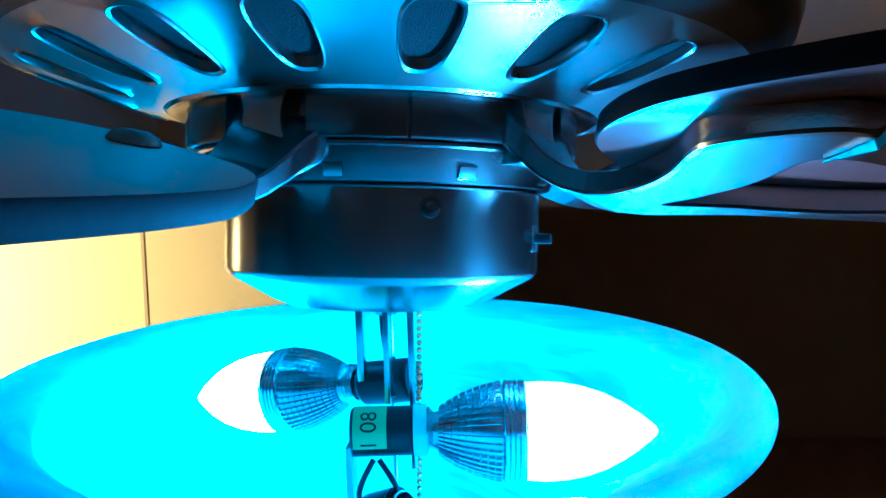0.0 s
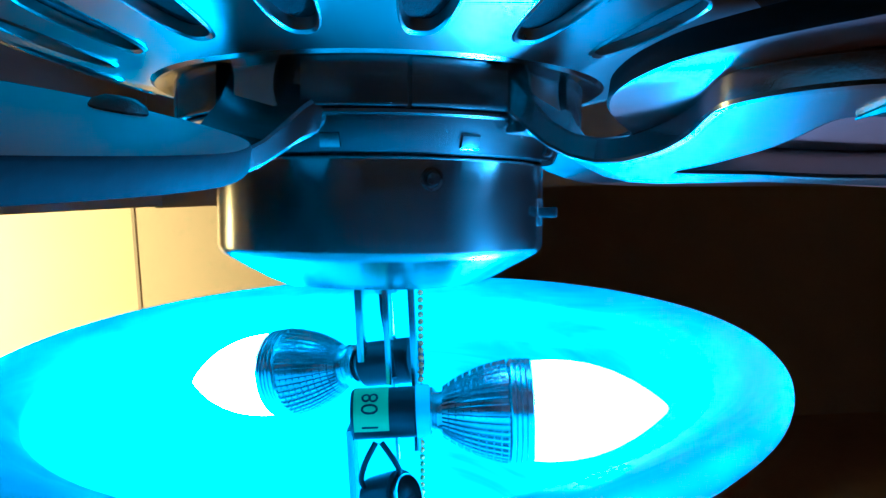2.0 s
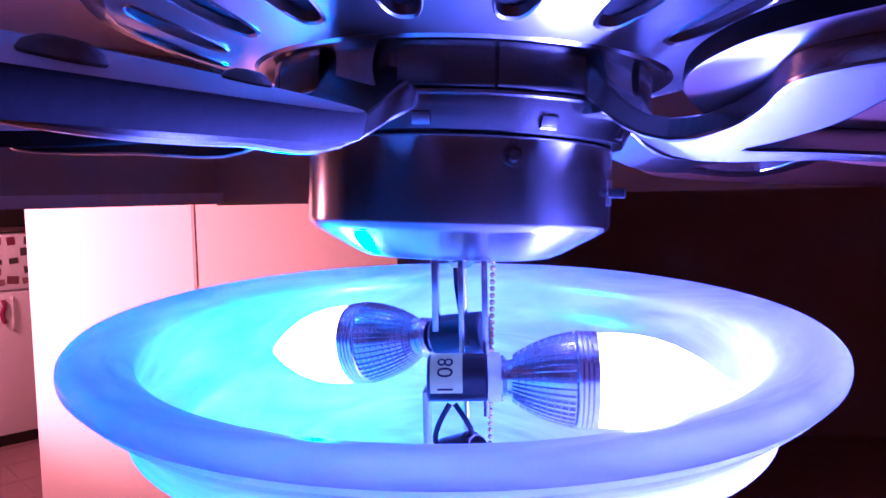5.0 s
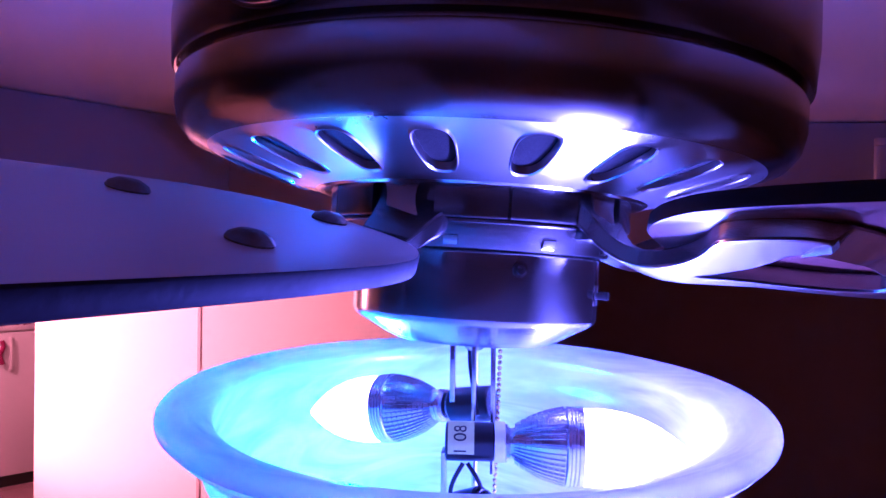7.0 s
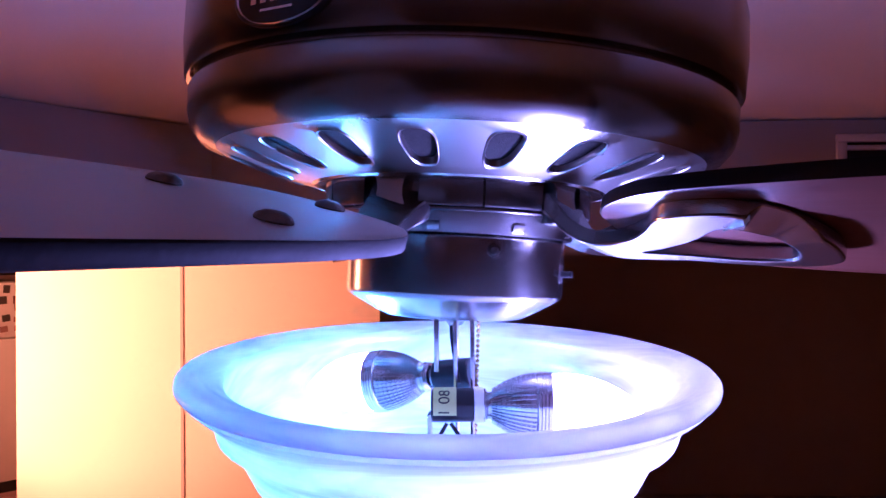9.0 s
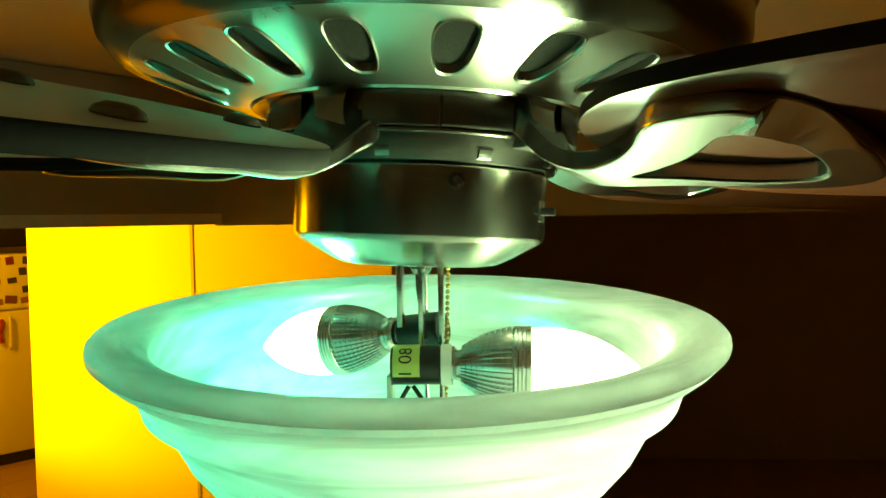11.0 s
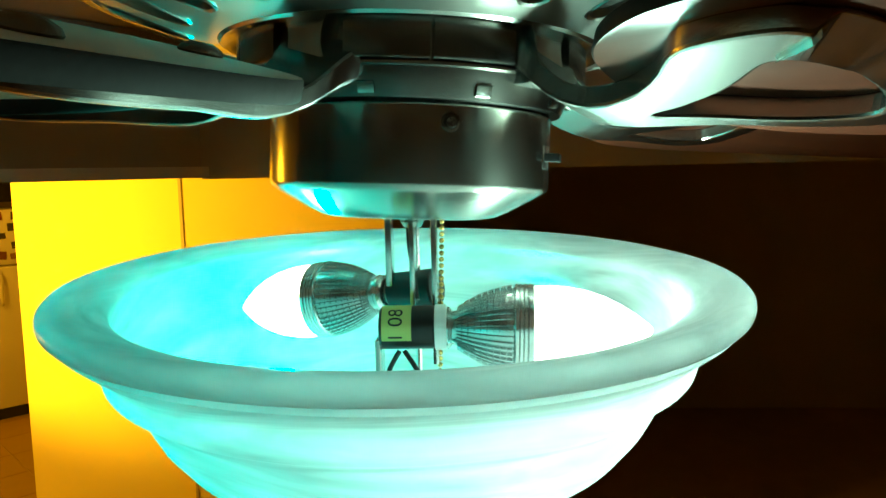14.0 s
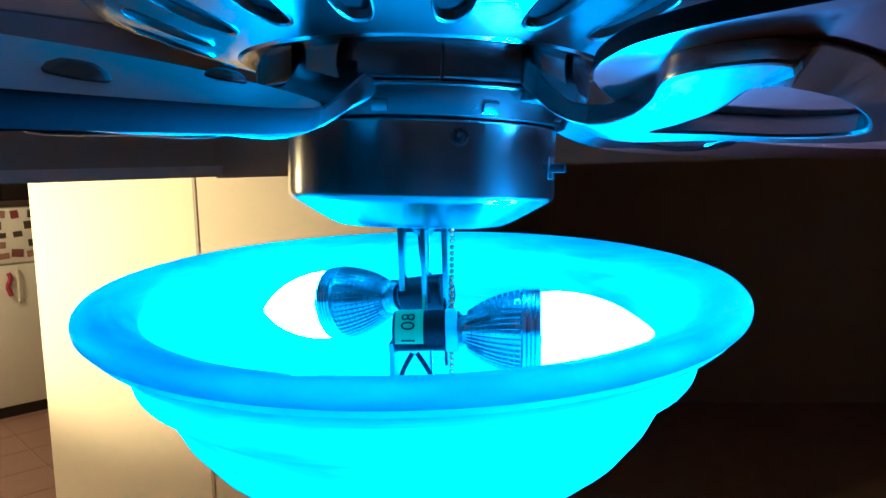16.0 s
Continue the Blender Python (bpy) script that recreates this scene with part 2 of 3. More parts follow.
floor = structure("floor", box(-6.5, -3.0, -0.1, 4.0, 7.2, -0.006), FLOOR, "tan kitchen and living room floor with large tiles", "floor")
structure("ceiling", box(-6.5, -3.0, CEIL, 4.0, 7.2, CEIL + 0.1), CEILING, "matt off-white room ceiling", "ceiling")
# south and east walls are out of view, darkened to absorb kitchen light
structure("wall_south", box(-6.5, -3.1, 0, 4.0, -3.0, CEIL), WALL_UNSEEN, "unseen wall closing the room, darkened to cut reflected light", "wall")
structure("wall_east", box(4.0, -3.0, 0, 4.1, 7.2, CEIL), WALL_UNSEEN, "unseen side wall, darkened to cut reflected light", "wall")
structure("wall_west", box(-6.6, -3.0, 0, -6.5, 7.2, CEIL), WALL, "plain painted side wall of the kitchen", "wall")
structure("wall_north", box(-6.5, 7.2, 0, 4.0, 7.3, CEIL), WALL, "plain painted far wall", "wall")
CORNER = (-0.71, 1.53)
wall_between("header_left", (-1.69, 0.03), CORNER, 2.084, CEIL - 0.004, 0.12, WALL, "painted header wall above the kitchen opening")
wall_between("header_middle", CORNER, (0.0, 1.53), 2.080, CEIL - 0.004, 0.12, WALL, "painted header wall above a passage")
wall_between("header_right", (0.0, 1.53), (4.0, 1.53), 2.09, CEIL - 0.004, 0.12, WALL, "painted header wall with an air vent")
wall_between("wall_left", (-6.5, -0.0), (-1.69, 0.03), 0, CEIL - 0.004, 0.12, WALL, "plain painted wall beside the opening")
wall_between("trim_header", (-1.68, 0.02), (-0.70, 1.52), 2.086, 2.112, -0.02, TRIM, "painted trim rail along the header")
wall_between("wall_panel", (-1.97, 2.63), (-1.25, 2.63), 0, CEIL - 0.004, 0.12, WALL_PALE, "cream wall panel lit by the kitchen lamp")
wall_between("wall_passage", (-1.25, 2.63), (-0.42, 2.72), 0, CEIL - 0.004, 0.12, WALL_PALE, "cream passage wall with a plain corner")
wall_between("wall_side", (-0.42, 2.72), (-0.42, 6.0), 0, CEIL - 0.004, 0.12, WALL, "plain painted wall beside the dark room")
wall_between("wall_dark", (-0.42, 6.0), (4.0, 6.0), 0, CEIL - 0.004, 0.1, WALL, "unlit painted wall of the dark room")


# ---- the kitchen beyond, and the vent ----
KITCHEN = pose(-4.25, 5.72, 0, 0, 0, 48)
fridge = thing("refrigerator", "white top-freezer refrigerator covered with photo magnets", "refrigerator", KITCHEN)
part("body", box(-0.40, 0.06, 0.03, 0.40, 0.72, 1.84, 0.008), WHITE_ENAMEL, fridge)
part("freezer_door", box(-0.40, 0.0, 1.36, 0.40, 0.055, 1.84, 0.012), WHITE_ENAMEL, fridge)
part("fridge_door", box(-0.40, 0.0, 0.10, 0.40, 0.055, 1.345, 0.012), WHITE_ENAMEL, fridge)
part("kick_plate", box(-0.38, 0.03, 0.0, 0.38, 0.08, 0.095), BLACK, fridge, "black kick plate")
part("door_handle", tube([(0.02, 0.0, 1.30), (0.02, -0.035, 1.27), (0.02, -0.035, 1.05), (0.02, 0.0, 1.02)], 0.012), TRIM, fridge)
# the blade edge's near-black stands in for shade on this cabinet
cabinet = thing("wall_cabinet", "cabinet above the refrigerator, shade painted as near-black", "cabinet", KITCHEN @ pose(0, 0.2, 0))
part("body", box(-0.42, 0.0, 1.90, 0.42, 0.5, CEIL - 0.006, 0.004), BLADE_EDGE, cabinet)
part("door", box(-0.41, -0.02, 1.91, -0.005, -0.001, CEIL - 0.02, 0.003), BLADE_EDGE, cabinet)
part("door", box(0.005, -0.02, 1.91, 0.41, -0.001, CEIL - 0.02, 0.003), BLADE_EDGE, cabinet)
MAGNETS = [material("photo_print", c, 0.4, 0, 0.4, 60, 0.02) for c in ((0.16, 0.06, 0.03), (0.06, 0.05, 0.04), (0.28, 0.15, 0.07), (0.20, 0.03, 0.02))]
pick = random.Random(4)
for row in range(5):
    for col in range(6):
        if pick.random() < 0.22:
            continue
        x, z = -0.31 + 0.115 * col + pick.uniform(-0.02, 0.02), 1.44 + 0.085 * row + pick.uniform(-0.012, 0.012)
        w, h = pick.uniform(0.025, 0.05), pick.uniform(0.022, 0.036)
        ob = part("fridge_magnet", box(-w, -0.004, -h, w, -0.0005, h, 0.001), pick.choice(MAGNETS), None, "small printed photo magnet on the white freezer door", KITCHEN @ pose(x, -0.001, z, 0, pick.uniform(-8, 8), 0), 0)
        tagged(ob, "", "magnet", "magnets on the freezer door")
mitt = part("oven_mitt", tube([(0, 0, 0), (0.01, -0.01, -0.05), (-0.015, -0.012, -0.12), (0.005, -0.01, -0.2)], 0.018), material("red_cloth", (0.35, 0.03, 0.02), 0.9, 0, 0.3, 60, 0.4), None, "red cloth hanging on the refrigerator door", KITCHEN @ pose(-0.05, -0.02, 1.28))
tagged(mitt, "", "cloth")
structure("baseboard", box(-6.4, 7.17, 0.0, -3.2, 7.199, 0.10, 0.004), TRIM, "painted baseboard along the kitchen wall", "baseboard")

vent = thing("air_vent", "painted metal air vent grille in the header wall", "air vent", pose(1.12, 1.53, 2.292))
# flat near-black sheet in place of the shaded depth behind the slats
part("backing", box(-0.165, -0.003, -0.085, 0.165, -0.001, 0.085), DARK, vent, "near-black sheet painted as the shade behind the slats", None, 0)
for a in ((-0.19, -0.016, 0.085, 0.19, -0.0015, 0.106), (-0.19, -0.016, -0.106, 0.19, -0.0015, -0.085), (-0.19, -0.016, -0.085, -0.165, -0.0015, 0.085), (0.165, -0.016, -0.085, 0.19, -0.0015, 0.085)):
    part("frame", box(*a, 0.003), GREY_VENT, vent)
for k in range(5):
    part("slat", box(-0.165, -0.012, -0.006, 0.165, -0.0035, 0.006, 0.0015), GREY_VENT, vent, "", pose(0, -0.001, -0.068 + 0.034 * k, -18, 0, 0))
for x in (-0.055, 0.055):
    part("divider", box(x - 0.004, -0.010, -0.085, x + 0.004, -0.0035, 0.085, 0.001), GREY_VENT, vent)

# ---- the ceiling fan ----
FAN = Matrix.Translation((0, 0, 2.10)) @ pose(0, 0, 0, -1.6, 2.8, 0)
fan = thing("ceiling_fan", "brushed nickel five-blade ceiling fan with its light bowl lowered", "ceiling fan", FAN)

motor = part("motor_housing", lathe([(0.137, 0.0555), (0.1455, 0.058), (0.1505, 0.064), (0.1525, 0.072), (0.1525, 0.0835), (0.1515, 0.0853), (0.1490, 0.0858), (0.1490, 0.0876), (0.1535, 0.0882), (0.1548, 0.0900), (0.1560, 0.108), (0.1555, 0.130), (0.1530, 0.1405),
                                     (0.1495, 0.1440), (0.1490, 0.1490), (0.143, 0.166), (0.130, 0.184), (0.107, 0.198), (0.075, 0.206), (0.04, 0.209)], 128), NICKEL_DARK, fan)
part("canopy", lathe([(0.03, 0.208), (0.03, 0.235), (0.062, 0.255), (0.068, 0.30), (0.068, 0.336)], 64), NICKEL_DARK, fan)


def slotted_cone(slots, r0, z0, r1, z1):
    """The vented underside: a shallow cone with a ring of rounded slots, each with a turned-in lip."""
    bm = bmesh.new()
    half = math.pi / slots
    n = 36

    def at(r, a, lift=0.0):
        t = (r - r0) / (r1 - r0)
        return (r * math.cos(a), r * math.sin(a), z0 + (z1 - z0) * (t ** 1.25) + lift)

    rc, hr = (r0 + r1) / 2 + 0.0025, (r1 - r0) / 2
    for s in range(slots):
        mid = 2 * half * (s + 0.5) + radians(2.2)
        rings = [[], [], [], [], []]
        for k in range(n):
            a = 2 * math.pi * (k + 0.5) / n
            ca, sa = math.cos(a), math.sin(a)
            f = 1 / max(abs(ca), abs(sa))
            br, ba = ca * f, sa * f
            rings[0].append(bm.verts.new(at(r0 + hr + hr * br, mid + half * ba)))
            p = 3.0
            g = 1 / (abs(ca) ** p + abs(sa) ** p) ** (1 / p)
            for ring, grow, lift in ((1, 1.13, 0.0), (2, 1.065, -0.0008), (3, 1.0, -0.0002), (4, 0.97, 0.0030)):
                rr = rc + 0.0165 * grow * ca * g
                wide = half * rc * (0.40 + 0.09 * ca * g) * grow
                rings[ring].append(bm.verts.new(at(rr, mid + wide * sa * g / rr, lift)))
        for a, b in zip(rings, rings[1:]):
            for k in range(n):
                bm.faces.new((a[k], a[(k + 1) % n], b[(k + 1) % n], b[k]))
    bmesh.ops.remove_doubles(bm, verts=bm.verts, dist=1e-5)
    return bm


SLOTS = 20
part("vent_ring", slotted_cone(SLOTS, 0.0845, 0.0405, 0.137, 0.0555), VENT_METAL, fan, "satin nickel vent ring with slots")
part("vent_filter", lathe([(0.0845 + 0.0525 * k / 12, 0.0405 + 0.015 * (k / 12) ** 1.25 + 0.0028) for k in range(13)], 120), FILTER, fan, "dark mesh behind the vent slots")
part("vent_lip", lathe([(0.0845, 0.0405), (0.083, 0.0395), (0.080, 0.0405), (0.076, 0.044), (0.06, 0.046)], 96), NICKEL, fan)
part("hub", lathe([(0.0712, 0.046), (0.0712, 0.0262), (0.0735, 0.0255), (0.0735, 0.0245), (0.0715, 0.024), (0.0705, 0.0215), (0.068, 0.0165), (0.0665, 0.0135), (0.062, 0.0132)], 96), NICKEL_DARK, fan)
def hub_plate(half, prof=None):
    """A curved plate with eased edges, half degrees to either side."""
    bm = bmesh.new()
    prof = prof or [(0.0712, 0.0415), (0.0757, 0.0412), (0.0766, 0.0402), (0.0766, 0.0272), (0.0760, 0.0262), (0.0712, 0.0262)]
    rows = []
    for i in range(13):
        a = radians(half) * (i / 6 - 1)
        rows.append([bm.verts.new((r * math.cos(a), r * math.sin(a), z)) for r, z in prof])
    for a, b in zip(rows, rows[1:]):
        for j in range(6):
            bm.faces.new((a[j], b[j], b[(j + 1) % 6], a[(j + 1) % 6]))
    bm.faces.new(rows[0])
    bm.faces.new(rows[-1])
    return bm


plate_me = mesh_of(hub_plate(11.75), "hub_plate", NICKEL_DARK, 40)
for k in range(5):
    for off in (-12.3, 12.3):
        p = new("hub_plate", plate_me)
        p.matrix_local, p.parent = pose(0, 0, 0, 0, 0, -78.6 + 72 * k + off), fan
tab_me = mesh_of(hub_plate(2.6, [(0.0650, 0.0146), (0.0676, 0.0146), (0.0683, 0.0152), (0.0695, 0.0186), (0.0692, 0.0192), (0.0650, 0.0192)]), "collar_tab", NICKEL, 40)
for k in range(5):
    for off in (-18.5, 18.5):
        p = new("collar_tab", tab_me)
        p.matrix_local, p.parent = pose(0, 0, 0, 0, 0, -79.5 + 72 * k + off), fan
switch = part("switch_housing", lathe([(0.058, 0.0128), (0.0618, 0.0124), (0.0624, 0.0116), (0.0624, -0.0175), (0.0616, -0.0197), (0.0595, -0.0212), (0.045, -0.0292), (0.039, -0.0318), (0.034, -0.0325), (0.0, -0.0325)], 96), NICKEL, fan)


def screw(r=0.0024):
    bm = lathe([(r, 0), (r, 0.0004), (r * 0.8, 0.0012), (0, 0.0014)], 20)
    for a in (20, 110):
        c = box(-r * 0.7, -r * 0.12, 0.0012, r * 0.7, r * 0.12, 0.0016)
        bmesh.ops.transform(c, matrix=pose(0, 0, 0, 0, 0, a), verts=c.verts)
        me = bpy.data.meshes.new("t")
        c.to_mesh(me)
        c.free()
        bm.from_mesh(me)
        bpy.data.meshes.remove(me)
    return bm


def on_side(angle, r, z):
    """A pose on a turned body's side: +z outward, +x up."""
    a = radians(angle)
    out, up = Vector((math.cos(a), math.sin(a), 0)), Vector((0, 0, 1))
    m = Matrix((up, out.cross(up), out)).transposed().to_4x4()
    return Matrix.Translation((r * math.cos(a), r * math.sin(a), z)) @ m


# darker metal ring on the surface imitates the shade of a countersink
for a, z in ((-70, 0.0055), (110, 0.0035)):
    part("screw_shade_ring", lathe([(0.0025, 0.0001), (0.0028, 0.0003), (0.0036, 0.00035), (0.0040, -0.0004)], 24), NICKEL_DARK, switch, "", on_side(a, 0.0624, z))
part("screw", screw(), NICKEL_DARK, switch, "", on_side(-70, 0.0624, 0.0055))
part("screw", screw(), NICKEL_DARK, switch, "", on_side(110, 0.0624, 0.0035))
slide = part("reverse_switch", box(-0.0018, -0.0022, 0, 0.0018, 0.0022, 0.0065, 0.0004), BLACK, switch, "black reversing slide switch", on_side(-17, 0.0622, -0.0050))
part("switch_plate", box(-0.005, -0.0042, -0.0004, 0.005, 0.0042, 0.0006, 0.0003), STEEL, switch, "", on_side(-17, 0.0622, -0.0050))
part("screw", screw(0.003), BRASS, motor, "brass housing screw", on_side(-150, 0.1515, 0.0868))
BADGE = (0.0146, 0.0272)


def wrapped(bm):
    """A flat badge piece, half sizes up and round as in BADGE, bent to the housing's side."""
    for v in bm.verts:
        x, y = v.co.x * BADGE[0], v.co.y * BADGE[1]
        v.co = Vector((x, y, v.co.z - y * y / (2 * 0.155) - x * x * 0.4))
    return bm


emblem = part("emblem", wrapped(lathe([(1, -0.0015), (1, 0.0012), (0.95, 0.0018), (0.7, 0.0018), (0.4, 0.0018), (0, 0.0018)], 48)), EMBLEM_INK, motor, "black oval badge", on_side(-117.2, 0.1555, 0.105))
part("badge_line", wrapped(lathe([(0.93, 0.0016), (0.90, 0.0024), (0.87, 0.0016)], 48)), STEEL, emblem, "silver rim line of the badge")
for a, b, c, d in [(-0.28, -0.62 + 0.21 * k, 0.28, -0.50 + 0.21 * k) for k in range(6)] + [(-0.52, -0.30, -0.45, 0.34)]:
    bar = box(a, b, 0.0015, c, d, 0.0024)
    part("badge_bar", wrapped(bar), STEEL, emblem, "silver bar in place of lettering", None, 0)


# ---- blades and their irons ----
def blade_outline():
    right = [(0.111, 0.0), (0.1118, 0.013), (0.1148, 0.0255), (0.1225, 0.0365), (0.135, 0.0455), (0.152, 0.0525), (0.185, 0.058), (0.25, 0.062), (0.40, 0.067), (0.56, 0.069), (0.60, 0.066), (0.622, 0.055), (0.632, 0.03), (0.634, 0.0)]
    return right + [(u, -v) for u, v in reversed(right[1:-1])]


def smooth_line(points, per=5):
    out, n = [], len(points)
    pts = [Vector(p) for p in points]
    for i in range(n):
        a, b, c, d = pts[i - 1], pts[i], pts[(i + 1) % n], pts[(i + 2) % n]
        for k in range(per):
            t = k / per
            out.append(0.5 * ((2 * b) + (c - a) * t + (2 * a - 5 * b + 4 * c - d) * t * t + (3 * b - a - 3 * c + d) * t ** 3))
    return [(p.x, p.y) for p in out]


def blade_bm():
    bm, rings = slab(smooth_line(blade_outline(), 4), 0.003, -0.0035, rim=0.0008)
    n = len(rings[0])
    for ring, mat in ((rings[0], 1), (rings[3], 0)):
        f = bm.faces.new(ring)
        f.material_index = mat
    for f in bm.faces:
        if len(f.verts) == 4:
            f.material_index = 2
    return bm


def along(table, u):
    """The value at u on a line of (u, value) pairs."""
    for (a, p), (b, q) in zip(table, table[1:]):
        if u <= b:
            t = max(0.0, (u - a) / (b - a))
            return p + (q - p) * t
    return table[-1][1]


ARM_TOP = [(0.068, 0.0185), (0.074, 0.0140), (0.080, 0.0070), (0.087, 0.0005), (0.095, -0.0040), (0.104, -0.0058), (0.114, -0.0060), (0.126, -0.0048), (0.142, -0.0036), (0.3, -0.0036)]
ARM_BOTTOM = [(0.068, 0.0050), (0.074, 0.0015), (0.080, -0.0035), (0.087, -0.0080), (0.095, -0.0115), (0.104, -0.0135), (0.114, -0.0140), (0.126, -0.0133), (0.142, -0.0120), (0.175, -0.0112), (0.3, -0.0085)]


def iron_bm():
    """The cast bracket under a blade: a deep-sided arm that drops from the hub and spreads into a pierced leaf, wide and cusped on one side, a slim rail on the other."""
    wide = [(0.068, 0.0160), (0.078, 0.0140), (0.090, 0.0118), (0.104, 0.0112), (0.117, 0.0135), (0.129, 0.0190), (0.139, 0.0270), (0.1465, 0.0360), (0.153, 0.0420), (0.162, 0.0450), (0.173, 0.0462), (0.183, 0.0455), (0.1885, 0.0420),
            (0.1940, 0.0385), (0.1995, 0.0310), (0.2040, 0.0220), (0.2065, 0.0130)]
    slim = [(0.2080, 0.0020), (0.2065, -0.0130), (0.2025, -0.0195), (0.195, -0.0235), (0.182, -0.0255), (0.165, -0.0235), (0.148, -0.0190), (0.130, -0.0140), (0.112, -0.0108), (0.095, -0.0108), (0.080, -0.0138), (0.068, -0.0160)]
    outer = smooth_line([(u, -v) for u, v in wide + slim], 4)
    hole = smooth_line([(0.1235, -0.001), (0.137, 0.0035), (0.150, 0.0100), (0.161, 0.0185), (0.1695, 0.0265), (0.1750, 0.0290), (0.1810, 0.0265), (0.1875, 0.0190), (0.1915, 0.0080), (0.1910, -0.0060), (0.185, -0.0155), (0.167, -0.0165), (0.150, -0.0125), (0.136, -0.0070)], 4)
    hole = [(u, -v) for u, v in hole]
    bm = bmesh.new()
    layers = []
    for ring, sign in ((outer, 1), (hole, -1)):
        area = sum(a[0] * b[1] - b[0] * a[1] for a, b in zip(ring, ring[1:] + ring[:1]))
        inward = sign * (1 if area > 0 else -1)
        rows = []
        for inset, s in ((0.0013, 0.0), (0.0004, 0.05), (0.0, 0.17), (0.0, 0.9), (0.0006, 1.0)):
            row = []
            for k, (u, v) in enumerate(ring):
                a, b = ring[k - 1], ring[(k + 1) % len(ring)]
                t = Vector((b[0] - a[0], b[1] - a[1])).normalized()
                w = Vector((u, v)) + Vector((-t.y, t.x)) * inward * inset
                row.append(bm.verts.new((w.x, w.y, s)))
            rows.append(row)
        for a, b in zip(rows, rows[1:]):
            for k in range(len(ring)):
                bm.faces.new((a[k], a[(k + 1) % len(ring)], b[(k + 1) % len(ring)], b[k]))
        layers.append(rows)
    for end in (0, 4):
        edges = [bm.edges.get((rows[end][k], rows[end][(k + 1) % len(rows[end])])) for rows in layers for k in range(len(rows[end]))]
        bmesh.ops.triangle_fill(bm, edges=edges, use_beauty=True)
    for k in range(18):
        bmesh.ops.bisect_plane(bm, geom=bm.verts[:] + bm.edges[:] + bm.faces[:], plane_co=(0.072 + 0.004 * k, 0, 0), plane_no=(1, 0, 0))
    for v in bm.verts:
        u, s = v.co.x, v.co.z
        low, high = along(ARM_BOTTOM, u), along(ARM_TOP, u)
        low += 0.0055 * min(1, max(0, (u - 0.188) / 0.004)) * min(1, max(0, (-v.co.y - 0.012) / 0.016))
        v.co.z = low + (high - low) * s
    # the sharp cusp between the two lobes
    tip, heel = (0.1885, -0.0410), (0.1752, -0.0300)
    c = [bm.verts.new(q) for q in ((tip[0] - 0.0012, tip[1], -0.0112), (tip[0] + 0.0012, tip[1], -0.0112), (heel[0], heel[1], -0.0114), (tip[0], tip[1] - 0.0003, -0.0045), (tip[0] - 0.0004, tip[1], -0.0132), (heel[0], heel[1] - 0.001, -0.0122))]
    for f in ((0, 4, 5, 2), (4, 1, 2, 5), (0, 3, 4), (4, 3, 1)):
        bm.faces.new([c[k] for k in f])
    return bm


def bolt_bm():
    return lathe([(0.0065, 0), (0.0068, 0.0006), (0.006, 0.002), (0.0035, 0.0033), (0, 0.0036)], 20)


def blade_pose(azimuth, droop):
    """azimuth: from -y towards +x. Its far end droops a little; the side that follows clockwise is the higher."""
    return pose(0, 0, 0.0210, 0, 0, azimuth - 90) @ pose(0, 0, 0, 0, droop, 0) @ pose(0, 0, 0, -13.4, 0, 0)


def foot_bm():
    """The upright foot by which a bracket is screwed to the hub, with swept sides."""
    bm = bmesh.new()
    rows = []
    for i in range(7):
        t = i / 6
        w = 0.0130 - 0.0055 * math.sin(math.pi * t * 0.8)
        u = 0.0745 - 0.0015 * t
        rows.append([bm.verts.new((u + d, sv * w, 0.020 + 0.0215 * t)) for d, sv in ((0.004, -1), (0.004, 1), (-0.004, 1), (-0.004, -1))])
    for a, b in zip(rows, rows[1:]):
        for j in range(4):
            bm.faces.new((a[j], a[(j + 1) % 4], b[(j + 1) % 4], b[j]))
    bm.faces.new(rows[0])
    bm.faces.new(rows[-1])
    rim = [e for e in bm.edges if abs(e.verts[0].co.x - e.verts[1].co.x) < 0.002 and e.verts[0].co.y * e.verts[1].co.y > 0]
    bmesh.ops.bevel(bm, geom=rim, offset=0.0012, segments=2, affect="EDGES", profile=0.5)
    return bm


foot_me = mesh_of(foot_bm(), "iron_foot", CAST, 40)
blade_me = mesh_of(blade_bm(), "blade", [BLADE_TOP, BLADE_UNDER, BLADE_EDGE], 50)
iron_me = mesh_of(iron_bm(), "blade_iron", CAST, 18)
bolt_me = mesh_of(bolt_bm(), "bolt", BRONZE, 40)
BOLTS = ((0.127, 0.0), (0.2035, 0.0345), (0.194, -0.0270))
for k in range(5):
    m = blade_pose(-24.2 + 72 * k, (2.2, 0.6, -1.6, 0.5, -0.6)[k])
    blade = new("blade", blade_me)
    blade.matrix_local, blade.parent = m, fan
    tagged(blade, "fan blade, pale on top, cherry wood beneath")
    iron = new("blade_iron", iron_me)
    iron.matrix_local, iron.parent = m, fan
    tagged(iron, "cast pewter blade bracket")
    foot = new("iron_foot", foot_me)
    foot.parent = iron
    foot.matrix_local = m.inverted() @ pose(0, 0, 0, 0, 0, -24.2 + 72 * k - 90)
    for u, v in BOLTS:
        b = new("bolt", bolt_me)
        b.matrix_local, b.parent = pose(u, v, 0.003), blade

